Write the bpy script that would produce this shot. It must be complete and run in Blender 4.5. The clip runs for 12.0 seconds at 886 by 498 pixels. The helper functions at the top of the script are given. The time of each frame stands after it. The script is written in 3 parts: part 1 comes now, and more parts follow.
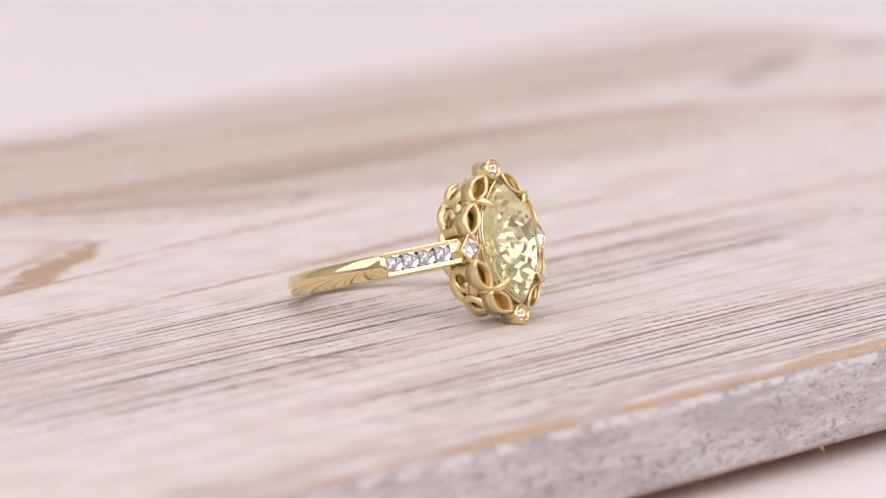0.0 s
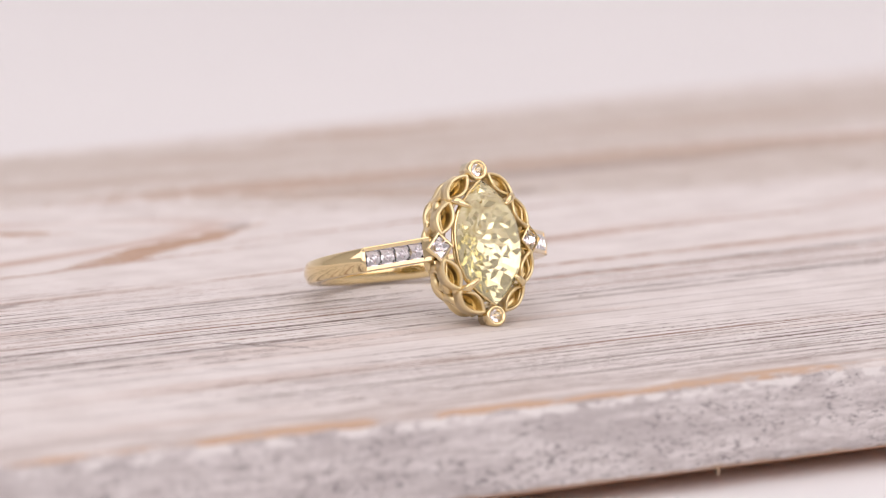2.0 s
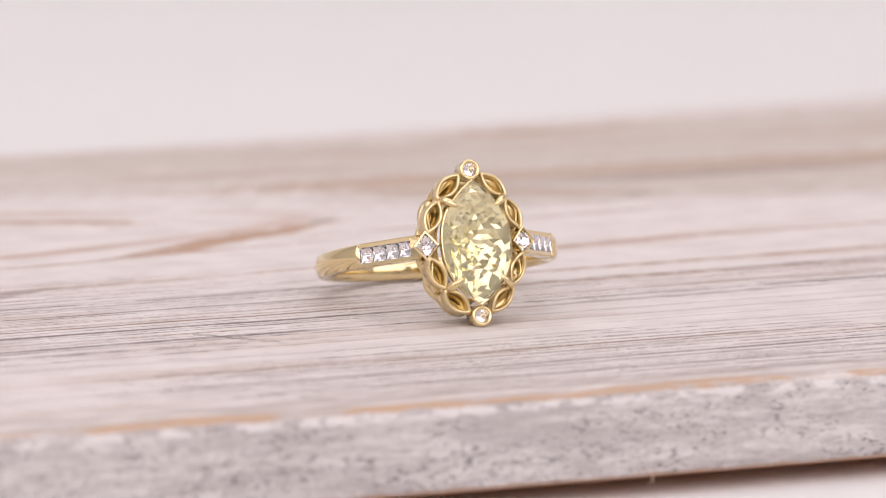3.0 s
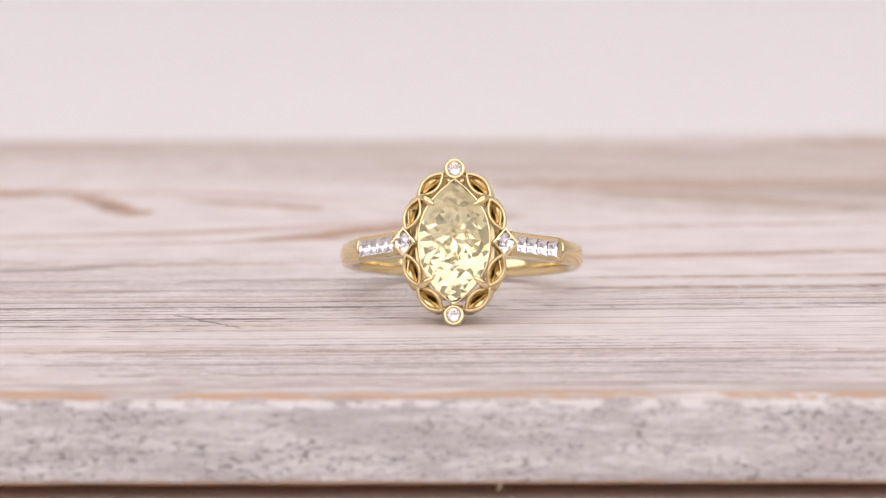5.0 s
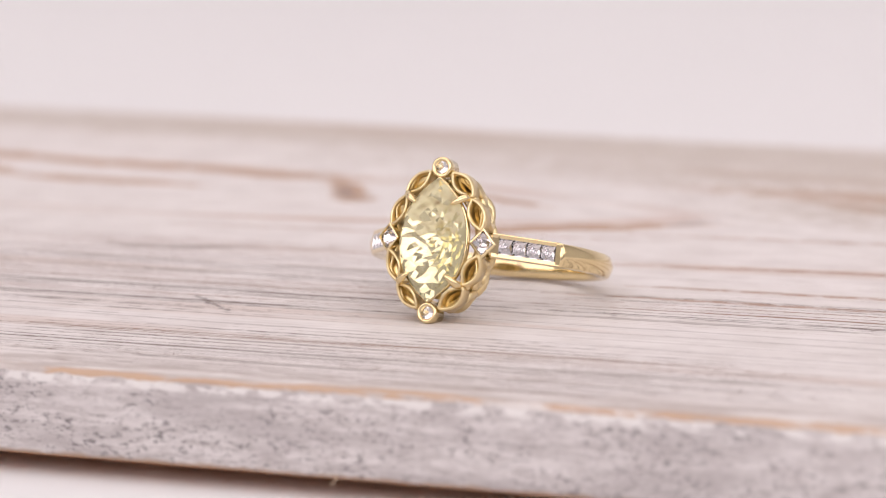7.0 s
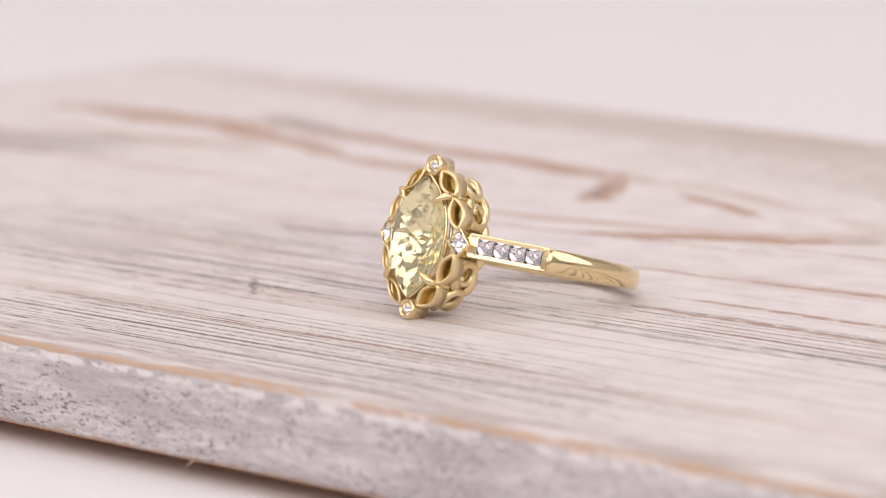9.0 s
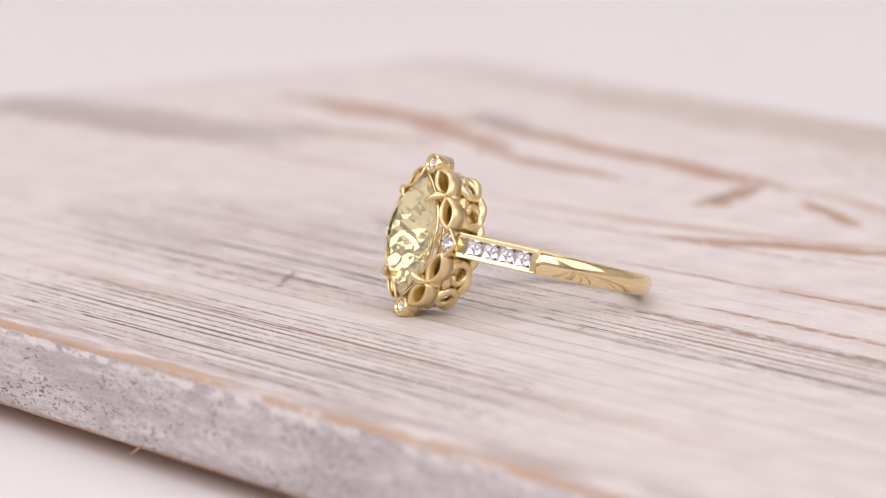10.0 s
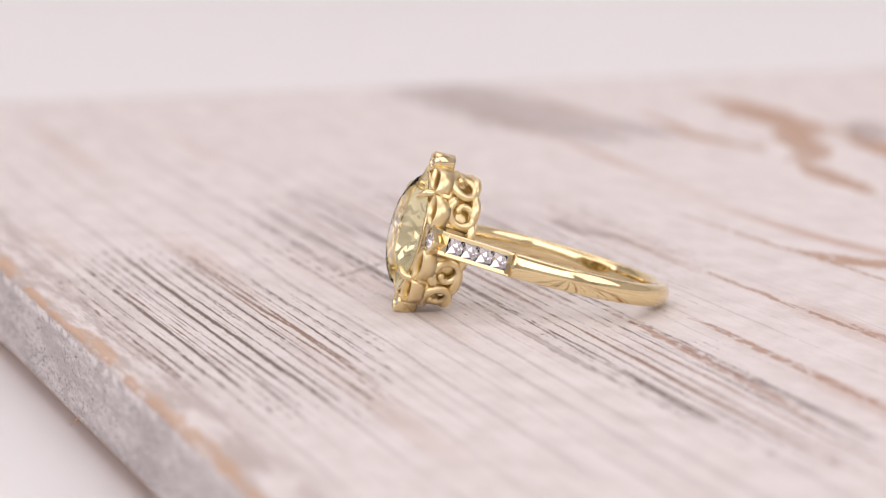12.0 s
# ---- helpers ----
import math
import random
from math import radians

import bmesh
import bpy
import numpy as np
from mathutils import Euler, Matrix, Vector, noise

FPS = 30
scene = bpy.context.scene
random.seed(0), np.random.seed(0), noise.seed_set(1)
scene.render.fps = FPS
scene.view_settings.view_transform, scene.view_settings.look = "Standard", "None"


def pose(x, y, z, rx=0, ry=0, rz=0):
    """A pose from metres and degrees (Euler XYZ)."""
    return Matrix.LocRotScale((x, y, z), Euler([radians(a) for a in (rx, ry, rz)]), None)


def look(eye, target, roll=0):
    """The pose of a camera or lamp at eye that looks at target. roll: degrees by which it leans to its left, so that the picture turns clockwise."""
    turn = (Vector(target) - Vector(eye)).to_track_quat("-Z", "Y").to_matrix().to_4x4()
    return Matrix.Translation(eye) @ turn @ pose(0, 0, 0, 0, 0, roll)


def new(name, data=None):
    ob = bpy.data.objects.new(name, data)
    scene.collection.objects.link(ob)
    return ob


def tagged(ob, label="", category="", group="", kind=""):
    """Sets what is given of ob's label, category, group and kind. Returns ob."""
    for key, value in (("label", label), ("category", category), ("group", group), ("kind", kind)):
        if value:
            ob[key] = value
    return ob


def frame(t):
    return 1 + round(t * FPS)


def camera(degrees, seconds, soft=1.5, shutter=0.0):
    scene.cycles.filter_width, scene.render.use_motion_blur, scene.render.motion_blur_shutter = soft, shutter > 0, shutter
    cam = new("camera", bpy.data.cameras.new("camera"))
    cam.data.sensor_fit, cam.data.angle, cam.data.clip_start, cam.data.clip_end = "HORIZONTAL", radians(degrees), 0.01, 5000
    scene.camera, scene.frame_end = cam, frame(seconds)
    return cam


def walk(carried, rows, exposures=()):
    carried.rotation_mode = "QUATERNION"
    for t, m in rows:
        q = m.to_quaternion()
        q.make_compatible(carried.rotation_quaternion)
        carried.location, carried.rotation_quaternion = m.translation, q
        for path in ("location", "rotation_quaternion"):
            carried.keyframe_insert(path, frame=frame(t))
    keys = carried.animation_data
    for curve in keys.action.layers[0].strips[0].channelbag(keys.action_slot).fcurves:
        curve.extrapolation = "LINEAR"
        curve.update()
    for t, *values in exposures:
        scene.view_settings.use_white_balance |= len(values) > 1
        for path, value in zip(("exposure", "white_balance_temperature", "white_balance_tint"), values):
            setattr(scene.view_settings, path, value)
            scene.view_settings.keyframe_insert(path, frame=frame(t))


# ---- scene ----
from mathutils.geometry import delaunay_2d_cdt

# A gold ring on a whitewashed plank that turns on a turntable before a fixed macro lens.
MM = 0.001
cam = camera(11.29, 12.0, soft=1.2)
eye = Vector((-0.00298, -0.37, 0.06832))
pitch = radians(9.66)
aim = eye + Vector((0, math.cos(pitch), -math.sin(pitch)))
walk(cam, [(0.0, look(eye, aim, -0.125)), (12.0, look(eye, aim, -0.125))])
cam.data.dof.use_dof = True
cam.data.dof.focus_distance = 0.371
cam.data.dof.aperture_fstop = 33.0

# turn of the turntable: seconds, degrees
TURN = [(0.0, 48.79), (0.5, 43.98), (1.0, 39.25), (1.5, 34.47), (2.0, 29.58), (2.5, 24.70), (3.0, 19.85), (3.6, 13.98),
        (4.2, 8.02), (4.8, 2.06), (5.5, -5.2), (6.0, -10.4), (6.5, -15.75), (7.0, -21.17), (7.6, -27.75), (8.2, -34.25),
        (8.8, -40.77), (9.5, -48.5), (10.0, -53.9), (10.5, -59.15), (11.0, -64.2), (11.5, -69.15), (12.0, -74.13)]

# ---- light ----
world = bpy.data.worlds.new("studio_air")
scene.world = world
world.use_nodes = True
world.node_tree.nodes["Background"].inputs[0].default_value = (1.0, 0.95, 0.96, 1)
world.node_tree.nodes["Background"].inputs[1].default_value = 0.05


def area(name, loc, target, w, h, power, color):
    la = bpy.data.lights.new(name, "AREA")
    la.shape, la.size, la.size_y, la.energy, la.color = "RECTANGLE", w, h, power, color
    ob = new(name, la)
    ob.matrix_world = look(loc, target)
    return ob


WARM = (1.0, 0.95, 0.955)
area("overhead_softbox", (0.0, 0.1, 1.1), (0, 0.1, 0), 1.3, 0.9, 4.4, WARM)
area("left_softbox", (-0.95, -0.55, 0.7), (0, 0.0, 0), 0.9, 0.9, 3.85, WARM)
area("right_softbox", (0.95, -0.55, 0.7), (0, 0.0, 0), 0.9, 0.9, 3.85, WARM)
# unseen fill behind the camera, added to brighten gem and plank front
area("front_fill", (0.0, -1.15, 0.75), (0, 0.0, 0), 1.4, 0.9, 7.9, WARM)


# ---- materials ----
def mat(name, color, rough=0.5, metal=0.0):
    m = bpy.data.materials.new(name)
    m.use_nodes = True
    b = m.node_tree.nodes["Principled BSDF"]
    b.inputs["Base Color"].default_value = (*color, 1)
    b.inputs["Roughness"].default_value = rough
    b.inputs["Metallic"].default_value = metal
    return m


class Nodes:
    """Short-hand for wiring a material's nodes."""

    def __init__(self, m):
        self.t = m.node_tree
        self.b = self.t.nodes["Principled BSDF"]

    def put(self, socket, v):
        if isinstance(v, bpy.types.NodeSocket):
            self.t.links.new(v, socket)
        elif isinstance(v, tuple) and len(v) == 3 and socket.type == "RGBA":
            socket.default_value = (*v, 1)
        else:
            socket.default_value = v

    def m(self, op, a, b=0.0, c=0.0, clamp=False):
        n = self.t.nodes.new("ShaderNodeMath")
        n.operation, n.use_clamp = op, clamp
        for i, v in enumerate((a, b, c)):
            self.put(n.inputs[i], v)
        return n.outputs[0]

    def vec(self, x, y, z=0.0):
        n = self.t.nodes.new("ShaderNodeCombineXYZ")
        for i, v in enumerate((x, y, z)):
            self.put(n.inputs[i], v)
        return n.outputs[0]

    def noise(self, v, scale=1.0, detail=2.0, rough=0.5):
        n = self.t.nodes.new("ShaderNodeTexNoise")
        self.put(n.inputs["Vector"], v)
        n.inputs["Scale"].default_value, n.inputs["Detail"].default_value, n.inputs["Roughness"].default_value = scale, detail, rough
        return n.outputs[0]

    def white(self, w):
        n = self.t.nodes.new("ShaderNodeTexWhiteNoise")
        n.noise_dimensions = "1D"
        self.put(n.inputs["W"], w)
        return n.outputs[0]

    def step(self, v, lo, hi):
        n = self.t.nodes.new("ShaderNodeMapRange")
        n.interpolation_type = "SMOOTHSTEP"
        self.put(n.inputs[0], v)
        self.put(n.inputs[1], lo)
        self.put(n.inputs[2], hi)
        return n.outputs[0]

    def mix(self, f, a, b):
        n = self.t.nodes.new("ShaderNodeMix")
        n.data_type = "RGBA"
        self.put(n.inputs[0], f)
        self.put(n.inputs[6], a)
        self.put(n.inputs[7], b)
        return n.outputs[2]

    def bump(self, h, strength, dist, normal=None):
        n = self.t.nodes.new("ShaderNodeBump")
        n.inputs["Strength"].default_value, n.inputs["Distance"].default_value = strength, dist
        self.put(n.inputs["Height"], h)
        if normal:
            self.put(n.inputs["Normal"], normal)
        return n.outputs[0]

    def xyz_mm(self):
        tc = self.t.nodes.new("ShaderNodeTexCoord")
        s = self.t.nodes.new("ShaderNodeVectorMath")
        s.operation, s.inputs[1].default_value = "SCALE", (0, 0, 0)
        s.inputs["Scale"].default_value = 1000.0
        self.t.links.new(tc.outputs["Object"], s.inputs[0])
        sep = self.t.nodes.new("ShaderNodeSeparateXYZ")
        self.t.links.new(s.outputs[0], sep.inputs[0])
        return s.outputs[0], sep.outputs[0], sep.outputs[1], sep.outputs[2]


def paper_material():
    m = mat("white_paper", (0.8, 0.77, 0.78), 0.75)
    k = Nodes(m)
    p, x, y, z = k.xyz_mm()
    k.put(k.b.inputs["Base Color"], k.mix(k.noise(p, 0.01, 3), (0.79, 0.76, 0.77), (0.81, 0.785, 0.79)))
    k.put(k.b.inputs["Normal"], k.bump(k.noise(p, 3.0, 3), 0.1, 0.0001))
    return m


def wood_material():
    m = mat("whitewashed_pine", (0.7, 0.62, 0.6), 0.7)
    k = Nodes(m)
    p, x, y, z = k.xyz_mm()
    # growth rings cut lengthwise: long parallel lines in front, tongues round the heart of the plank behind
    dy = k.m("SUBTRACT", y, 53.0)
    wob = k.m("MULTIPLY", k.m("SUBTRACT", k.noise(k.vec(k.m("MULTIPLY", x, 0.007), k.m("MULTIPLY", y, 0.03)), 1.0, 2.0), 0.5), k.m("ADD", 2.0, k.m("MULTIPLY", k.step(y, 0.0, 45.0), 8.0)))
    near = k.m("DIVIDE", 0.16, k.m("ADD", 1.0, k.m("POWER", k.m("DIVIDE", dy, 24.0), 2.0)))
    ring_r = k.m("SQRT", k.m("ADD", k.m("MULTIPLY", dy, dy), 90.0))
    lines = k.m("ADD", k.m("ADD", ring_r, k.m("MULTIPLY", x, near)), wob)
    xs = k.m("MULTIPLY", x, 0.004)
    fine = k.noise(k.vec(k.m("MULTIPLY", x, 0.007), k.m("MULTIPLY", lines, 1.5), 3.0), 1.0, 3.0, 0.6)
    mid = k.noise(k.vec(xs, k.m("MULTIPLY", lines, 0.62), 9.0), 1.0, 2.0, 0.5)
    broad = k.noise(k.vec(k.m("MULTIPLY", x, 0.008), k.m("MULTIPLY", lines, 0.16), 21.0), 1.0, 2.0, 0.5)
    patch = k.noise(k.vec(k.m("MULTIPLY", x, 0.02), k.m("MULTIPLY", y, 0.035), 5.0), 1.0, 2.0)
    blot = k.noise(k.vec(k.m("MULTIPLY", x, 0.18), k.m("MULTIPLY", y, 0.3), 1.0), 1.0, 4.0, 0.6)
    grit = k.noise(p, 2.2, 4.0, 0.65)
    fibre = k.noise(k.vec(k.m("MULTIPLY", x, 0.25), k.m("MULTIPLY", y, 4.0), z), 1.0, 3.0, 0.6)

    paint = k.mix(k.step(blot, 0.3, 0.75), (0.785, 0.73, 0.715), (0.675, 0.615, 0.595))
    paint = k.mix(k.m("MULTIPLY", k.step(fibre, 0.5, 0.8), 0.14), paint, (0.55, 0.46, 0.44))
    # bare salmon bands
    bare = k.m("MULTIPLY", k.step(broad, 0.55, 0.68), k.step(k.m("ADD", patch, k.m("MULTIPLY", k.m("SUBTRACT", grit, 0.5), 0.3)), 0.42, 0.6))
    back_more = k.step(y, 8.0, 45.0)
    bare = k.m("MULTIPLY", bare, k.m("ADD", 0.3, k.m("MULTIPLY", back_more, 0.6)))
    col = k.mix(bare, paint, (0.50, 0.31, 0.225))
    # weathered grey-brown streaks
    grey = k.m("MULTIPLY", k.step(mid, 0.6, 0.72), k.step(k.noise(k.vec(k.m("MULTIPLY", x, 0.016), k.m("MULTIPLY", y, 0.05), 40.0), 1.0, 3.0), 0.52, 0.66))
    col = k.mix(k.m("MULTIPLY", grey, 0.28), col, (0.33, 0.26, 0.235))
    # bare and weathered streaks round the heart of the plank
    xw = k.m("ADD", x, k.m("MULTIPLY", k.m("SUBTRACT", blot, 0.5), 6.0))
    yw = k.m("ADD", y, k.m("MULTIPLY", k.m("SUBTRACT", k.noise(k.vec(k.m("MULTIPLY", x, 0.07), k.m("MULTIPLY", y, 0.12), 33.0), 1.0, 3.0), 0.5), 7.0))

    torn = k.m("MULTIPLY", k.m("SUBTRACT", k.noise(k.vec(k.m("MULTIPLY", x, 0.4), k.m("MULTIPLY", y, 1.3), 51.0), 1.0, 4.0, 0.65), 0.5), 3.0)

    y_fine = k.m("ADD", y, k.m("MULTIPLY", k.m("SUBTRACT", k.noise(k.vec(k.m("MULTIPLY", x, 0.05), k.m("MULTIPLY", y, 0.1), 71.0), 1.0, 3.0), 0.5), 2.0))

    def streak(cx, cy, hl, hw, deg, straight=False):
        ca, sa = math.cos(radians(deg)), math.sin(radians(deg))
        px, py = k.m("SUBTRACT", xw, cx), k.m("SUBTRACT", y_fine if straight else yw, cy)
        u = k.m("ADD", k.m("MULTIPLY", px, ca / hl), k.m("MULTIPLY", py, sa / hl))
        v = k.m("ADD", k.m("MULTIPLY", px, -sa / hw), k.m("MULTIPLY", py, ca / hw))
        return k.m("SUBTRACT", 1.0, k.step(k.m("ADD", k.m("ADD", k.m("MULTIPLY", u, u), k.m("MULTIPLY", v, v)), torn), 0.4, 1.2))

    def streaks(rows):
        total = streak(*rows[0])
        for row in rows[1:]:
            total = k.m("MAXIMUM", total, streak(*row))
        return total

    salmon = streaks([(-64, 66, 32, 2.4, -3), (-35.5, 57, 8.5, 1.9, -60), (-95, 52, 16, 1.0, 4), (-106, 63.5, 18, 3.4, 4), (-84, 60, 15, 2.6, -17), (-61, 55, 12, 2.0, -4), (-21, 57, 9, 1.5, -25),
                      (48, 69, 56, 4.6, -2), (22, 61, 19, 2.2, -20), (-8, 43, 15, 1.6, 27), (45, 98, 16, 2.5, 2)])
    col = k.mix(k.m("MULTIPLY", salmon, k.m("ADD", 0.78, k.m("MULTIPLY", k.step(fine, 0.35, 0.65), 0.22))), col, (0.455, 0.275, 0.175))
    # thin bare lines along the grain
    thin = streaks([(27, 11.2, 26, 0.6, 0.5, True), (30, 17.2, 24, 0.7, 3, True), (7, 26.4, 22, 0.45, 5, True), (-20, 36.2, 24, 0.5, 8, True), (38, 29.5, 26, 0.6, 4, True), (20, 44, 24, 0.5, 6, True)])
    col = k.mix(k.m("MULTIPLY", thin, k.m("ADD", 0.15, k.m("MULTIPLY", k.step(k.noise(k.vec(k.m("MULTIPLY", x, 0.5), k.m("MULTIPLY", y, 1.5), 63.0), 1.0, 4.0, 0.65), 0.4, 0.52), 0.7))), col, (0.42, 0.25, 0.175))
    beige = streaks([(70, 88, 115, 17, 4), (60, 60, 60, 14, -3), (-30, 93, 100, 9, 0)])
    col = k.mix(k.m("MULTIPLY", beige, k.m("ADD", 0.4, k.m("MULTIPLY", blot, 0.55))), col, (0.52, 0.44, 0.38))
    ashen = streaks([(-118, 38, 30, 8.0, 8), (-103, 45, 12, 3.0, 22), (-91, 70, 9, 2.6, -10), (142, 78, 19, 3.0, 23), (168, 82, 7, 3.5, 10), (-35.5, 56, 5, 1.0, -60), (50, 64.5, 34, 1.6, 2), (2.5, 50, 3.5, 1.4, 60), (37, 54, 4, 1.0, 30), (-38, 22, 9, 1.0, 4), (16, 1.2, 20, 0.5, 2, True)])
    col = k.mix(k.m("MULTIPLY", ashen, k.m("ADD", 0.3, k.m("MULTIPLY", k.step(fine, 0.4, 0.6), 0.45))), col, (0.30, 0.235, 0.215))
    # open grain: thin dark grooves with broken paint

    rag = k.noise(k.vec(k.m("MULTIPLY", x, 1.3), k.m("MULTIPLY", y, 4.0), 6.0), 1.0, 4.0, 0.7)

    def line_layer(freq, seed, width, lo, hi):
        u = k.m("ADD", k.m("MULTIPLY", lines, freq), seed)
        cell = k.m("FLOOR", u)
        fr = k.m("SUBTRACT", u, cell)
        wander = k.m("MULTIPLY", k.m("SUBTRACT", k.noise(k.vec(k.m("MULTIPLY", x, 0.035), k.m("MULTIPLY", cell, 7.3), seed), 1.0, 2.0), 0.5), 0.5)
        at = k.m("ADD", k.m("ADD", 0.3, k.m("MULTIPLY", k.white(k.m("ADD", cell, seed)), 0.4)), wander)
        d = k.m("DIVIDE", k.m("ABSOLUTE", k.m("SUBTRACT", fr, at)), freq)
        d = k.m("ADD", d, k.m("MULTIPLY", k.m("SUBTRACT", rag, 0.5), width * 2.6))
        along = k.noise(k.vec(k.m("MULTIPLY", x, 0.045), k.m("MULTIPLY", cell, 3.1), seed + 5.0), 1.0, 4.0, 0.6)
        w = k.m("MULTIPLY", k.m("MULTIPLY", k.step(along, lo, hi), width), k.m("ADD", 0.25, k.white(k.m("ADD", cell, seed + 31.7))))
        w = k.m("ADD", w, 0.004)
        return k.m("SUBTRACT", 1.0, k.step(d, k.m("MULTIPLY", w, 0.7), k.m("MULTIPLY", w, 1.1))), k.white(k.m("ADD", cell, seed + 77.0))

    front_more = k.m("SUBTRACT", 1.0, k.m("MULTIPLY", k.step(y, 2.0, 45.0), 0.55))
    g1, tone = line_layer(0.36, 3.0, 0.21, 0.35, 0.56)
    g2, tone2 = line_layer(0.86, 17.0, 0.19, 0.32, 0.5)
    g3, _ = line_layer(1.9, 41.0, 0.085, 0.44, 0.62)
    # where the paint has sunk into open grain
    open_grain = streaks([(0, -22, 38, 10, 0), (-34, 9, 36, 18, 0), (34, 8, 32, 6, 3)])
    groove = k.m("MAXIMUM", k.m("MULTIPLY", g1, k.m("ADD", 0.3, k.m("MULTIPLY", open_grain, 0.7))),
                 k.m("MAXIMUM", k.m("MULTIPLY", g2, k.m("ADD", 0.08, k.m("MULTIPLY", open_grain, 0.92))), k.m("MULTIPLY", k.m("MULTIPLY", g3, open_grain), 0.6)))
    groove = k.m("MULTIPLY", groove, front_more)
    warm = k.step(k.m("ADD", k.m("MAXIMUM", tone, tone2), k.m("MULTIPLY", k.step(y, -5.0, 30.0), 0.45)), 0.7, 1.1)
    col = k.mix(k.m("MULTIPLY", groove, 0.94), col, k.mix(warm, k.mix(rag, (0.10, 0.062, 0.05), (0.21, 0.14, 0.115)), (0.31, 0.175, 0.12)))

    # a knife scratch across the grain and one small pit
    def near_line(ax, ay, bx, by, w):
        ln = math.hypot(bx - ax, by - ay)
        ux, uy = (bx - ax) / ln, (by - ay) / ln
        px, py = k.m("SUBTRACT", x, ax), k.m("SUBTRACT", y, ay)
        along = k.m("ADD", k.m("MULTIPLY", px, ux), k.m("MULTIPLY", py, uy))
        off = k.m("ADD", k.m("MULTIPLY", px, -uy), k.m("MULTIPLY", py, ux))
        off = k.m("ADD", off, k.m("MULTIPLY", k.m("SUBTRACT", k.noise(k.vec(along, 0.0, 2.0), 0.9, 2.0), 0.5), 1.6))
        out = k.m("SUBTRACT", along, k.m("MINIMUM", k.m("MAXIMUM", along, 0.0), ln))
        d = k.m("SQRT", k.m("ADD", k.m("MULTIPLY", off, off), k.m("MULTIPLY", out, out)))
        return k.m("SUBTRACT", 1.0, k.step(d, w * 0.5, w * 1.3))

    scratch = k.m("MULTIPLY", near_line(-25.3, -1.5, -20.0, -6.9, 0.27), k.step(grit, 0.36, 0.5))
    pit = near_line(11.2, 2.1, 11.35, 2.1, 0.2)
    marks = k.m("MAXIMUM", scratch, pit)
    col = k.mix(k.m("MULTIPLY", marks, 0.6), col, (0.12, 0.085, 0.075))

    # sawn front and end faces: greyer paint over rough fibres
    face_noise = k.noise(k.vec(k.m("MULTIPLY", x, 0.4), k.m("MULTIPLY", z, 2.2), k.m("MULTIPLY", y, 0.3)), 1.0, 5.0, 0.65)
    specks = k.noise(k.vec(k.m("MULTIPLY", x, 2.0), k.m("MULTIPLY", z, 5.0), k.m("MULTIPLY", y, 1.0)), 1.0, 3.0, 0.6)
    big = k.noise(k.vec(k.m("MULTIPLY", x, 0.06), k.m("MULTIPLY", z, 0.35), 2.0), 1.0, 3.0)
    face = k.mix(k.step(face_noise, 0.28, 0.72), (0.75, 0.70, 0.695), (0.50, 0.45, 0.445))
    face = k.mix(k.m("MULTIPLY", k.step(big, 0.46, 0.66), 0.5), face, (0.42, 0.375, 0.375))
    worn = k.noise(k.vec(k.m("MULTIPLY", x, 0.13), k.m("MULTIPLY", z, 0.3), 14.0), 1.0, 3.0, 0.6)
    face = k.mix(k.m("MULTIPLY", k.step(specks, 0.55, 0.62), k.m("ADD", 0.2, k.m("MULTIPLY", k.step(worn, 0.42, 0.58), 0.75))), face, (0.17, 0.145, 0.15))
    chips = k.noise(k.vec(k.m("MULTIPLY", x, 0.45), k.m("MULTIPLY", z, 0.9), 7.0), 1.0, 4.0, 0.6)
    near_top = k.m("SUBTRACT", 1.0, k.step(k.m("ABSOLUTE", k.m("ADD", z, 0.75)), 0.2, 0.7))
    face = k.mix(k.m("MULTIPLY", k.m("MULTIPLY", near_top, k.step(chips, 0.47, 0.56)), 0.85), face, (0.83, 0.79, 0.78))
    foot = k.step(k.m("ADD", z, k.m("MULTIPLY", chips, 0.9)), -6.15, -6.5)
    face = k.mix(k.m("MULTIPLY", foot, 0.8), face, (0.42, 0.29, 0.2))
    face = k.mix(k.m("SUBTRACT", 1.0, k.step(z, -7.03, -6.93)), face, (0.50, 0.23, 0.11))
    is_face = k.m("SUBTRACT", 1.0, k.step(k.m("ADD", z, k.m("MULTIPLY", k.m("SUBTRACT", chips, 0.5), 0.7)), -0.5, -0.33))
    col = k.mix(is_face, col, face)
    # grimy paint along the front edge
    grime = k.m("MULTIPLY", k.m("SUBTRACT", 1.0, k.step(k.m("ADD", y, k.m("MULTIPLY", patch, 4.0)), -30.0, -24.5)), k.step(k.noise(k.vec(k.m("MULTIPLY", x, 0.09), k.m("MULTIPLY", y, 0.6), 27.0), 1.0, 5.0, 0.65), 0.38, 0.58))
    col = k.mix(k.m("MULTIPLY", k.m("MULTIPLY", grime, k.m("SUBTRACT", 1.0, is_face)), 0.6), col, (0.37, 0.29, 0.26))
    # the arris worn down to bare wood
    wear = k.noise(k.vec(k.m("MULTIPLY", x, 0.07), k.m("MULTIPLY", y, 0.25), 11.0), 1.0, 4.0, 0.6)
    edge_at = k.m("ADD", k.m("ADD", -36.4, k.m("MULTIPLY", wear, 5.6)), k.m("MULTIPLY", k.m("SUBTRACT", rag, 0.5), 1.6))
    strip = k.m("SUBTRACT", 1.0, k.step(k.m("SUBTRACT", y, edge_at), -0.5, 0.4))
    strip = k.m("MULTIPLY", strip, k.m("SUBTRACT", 1.0, is_face))
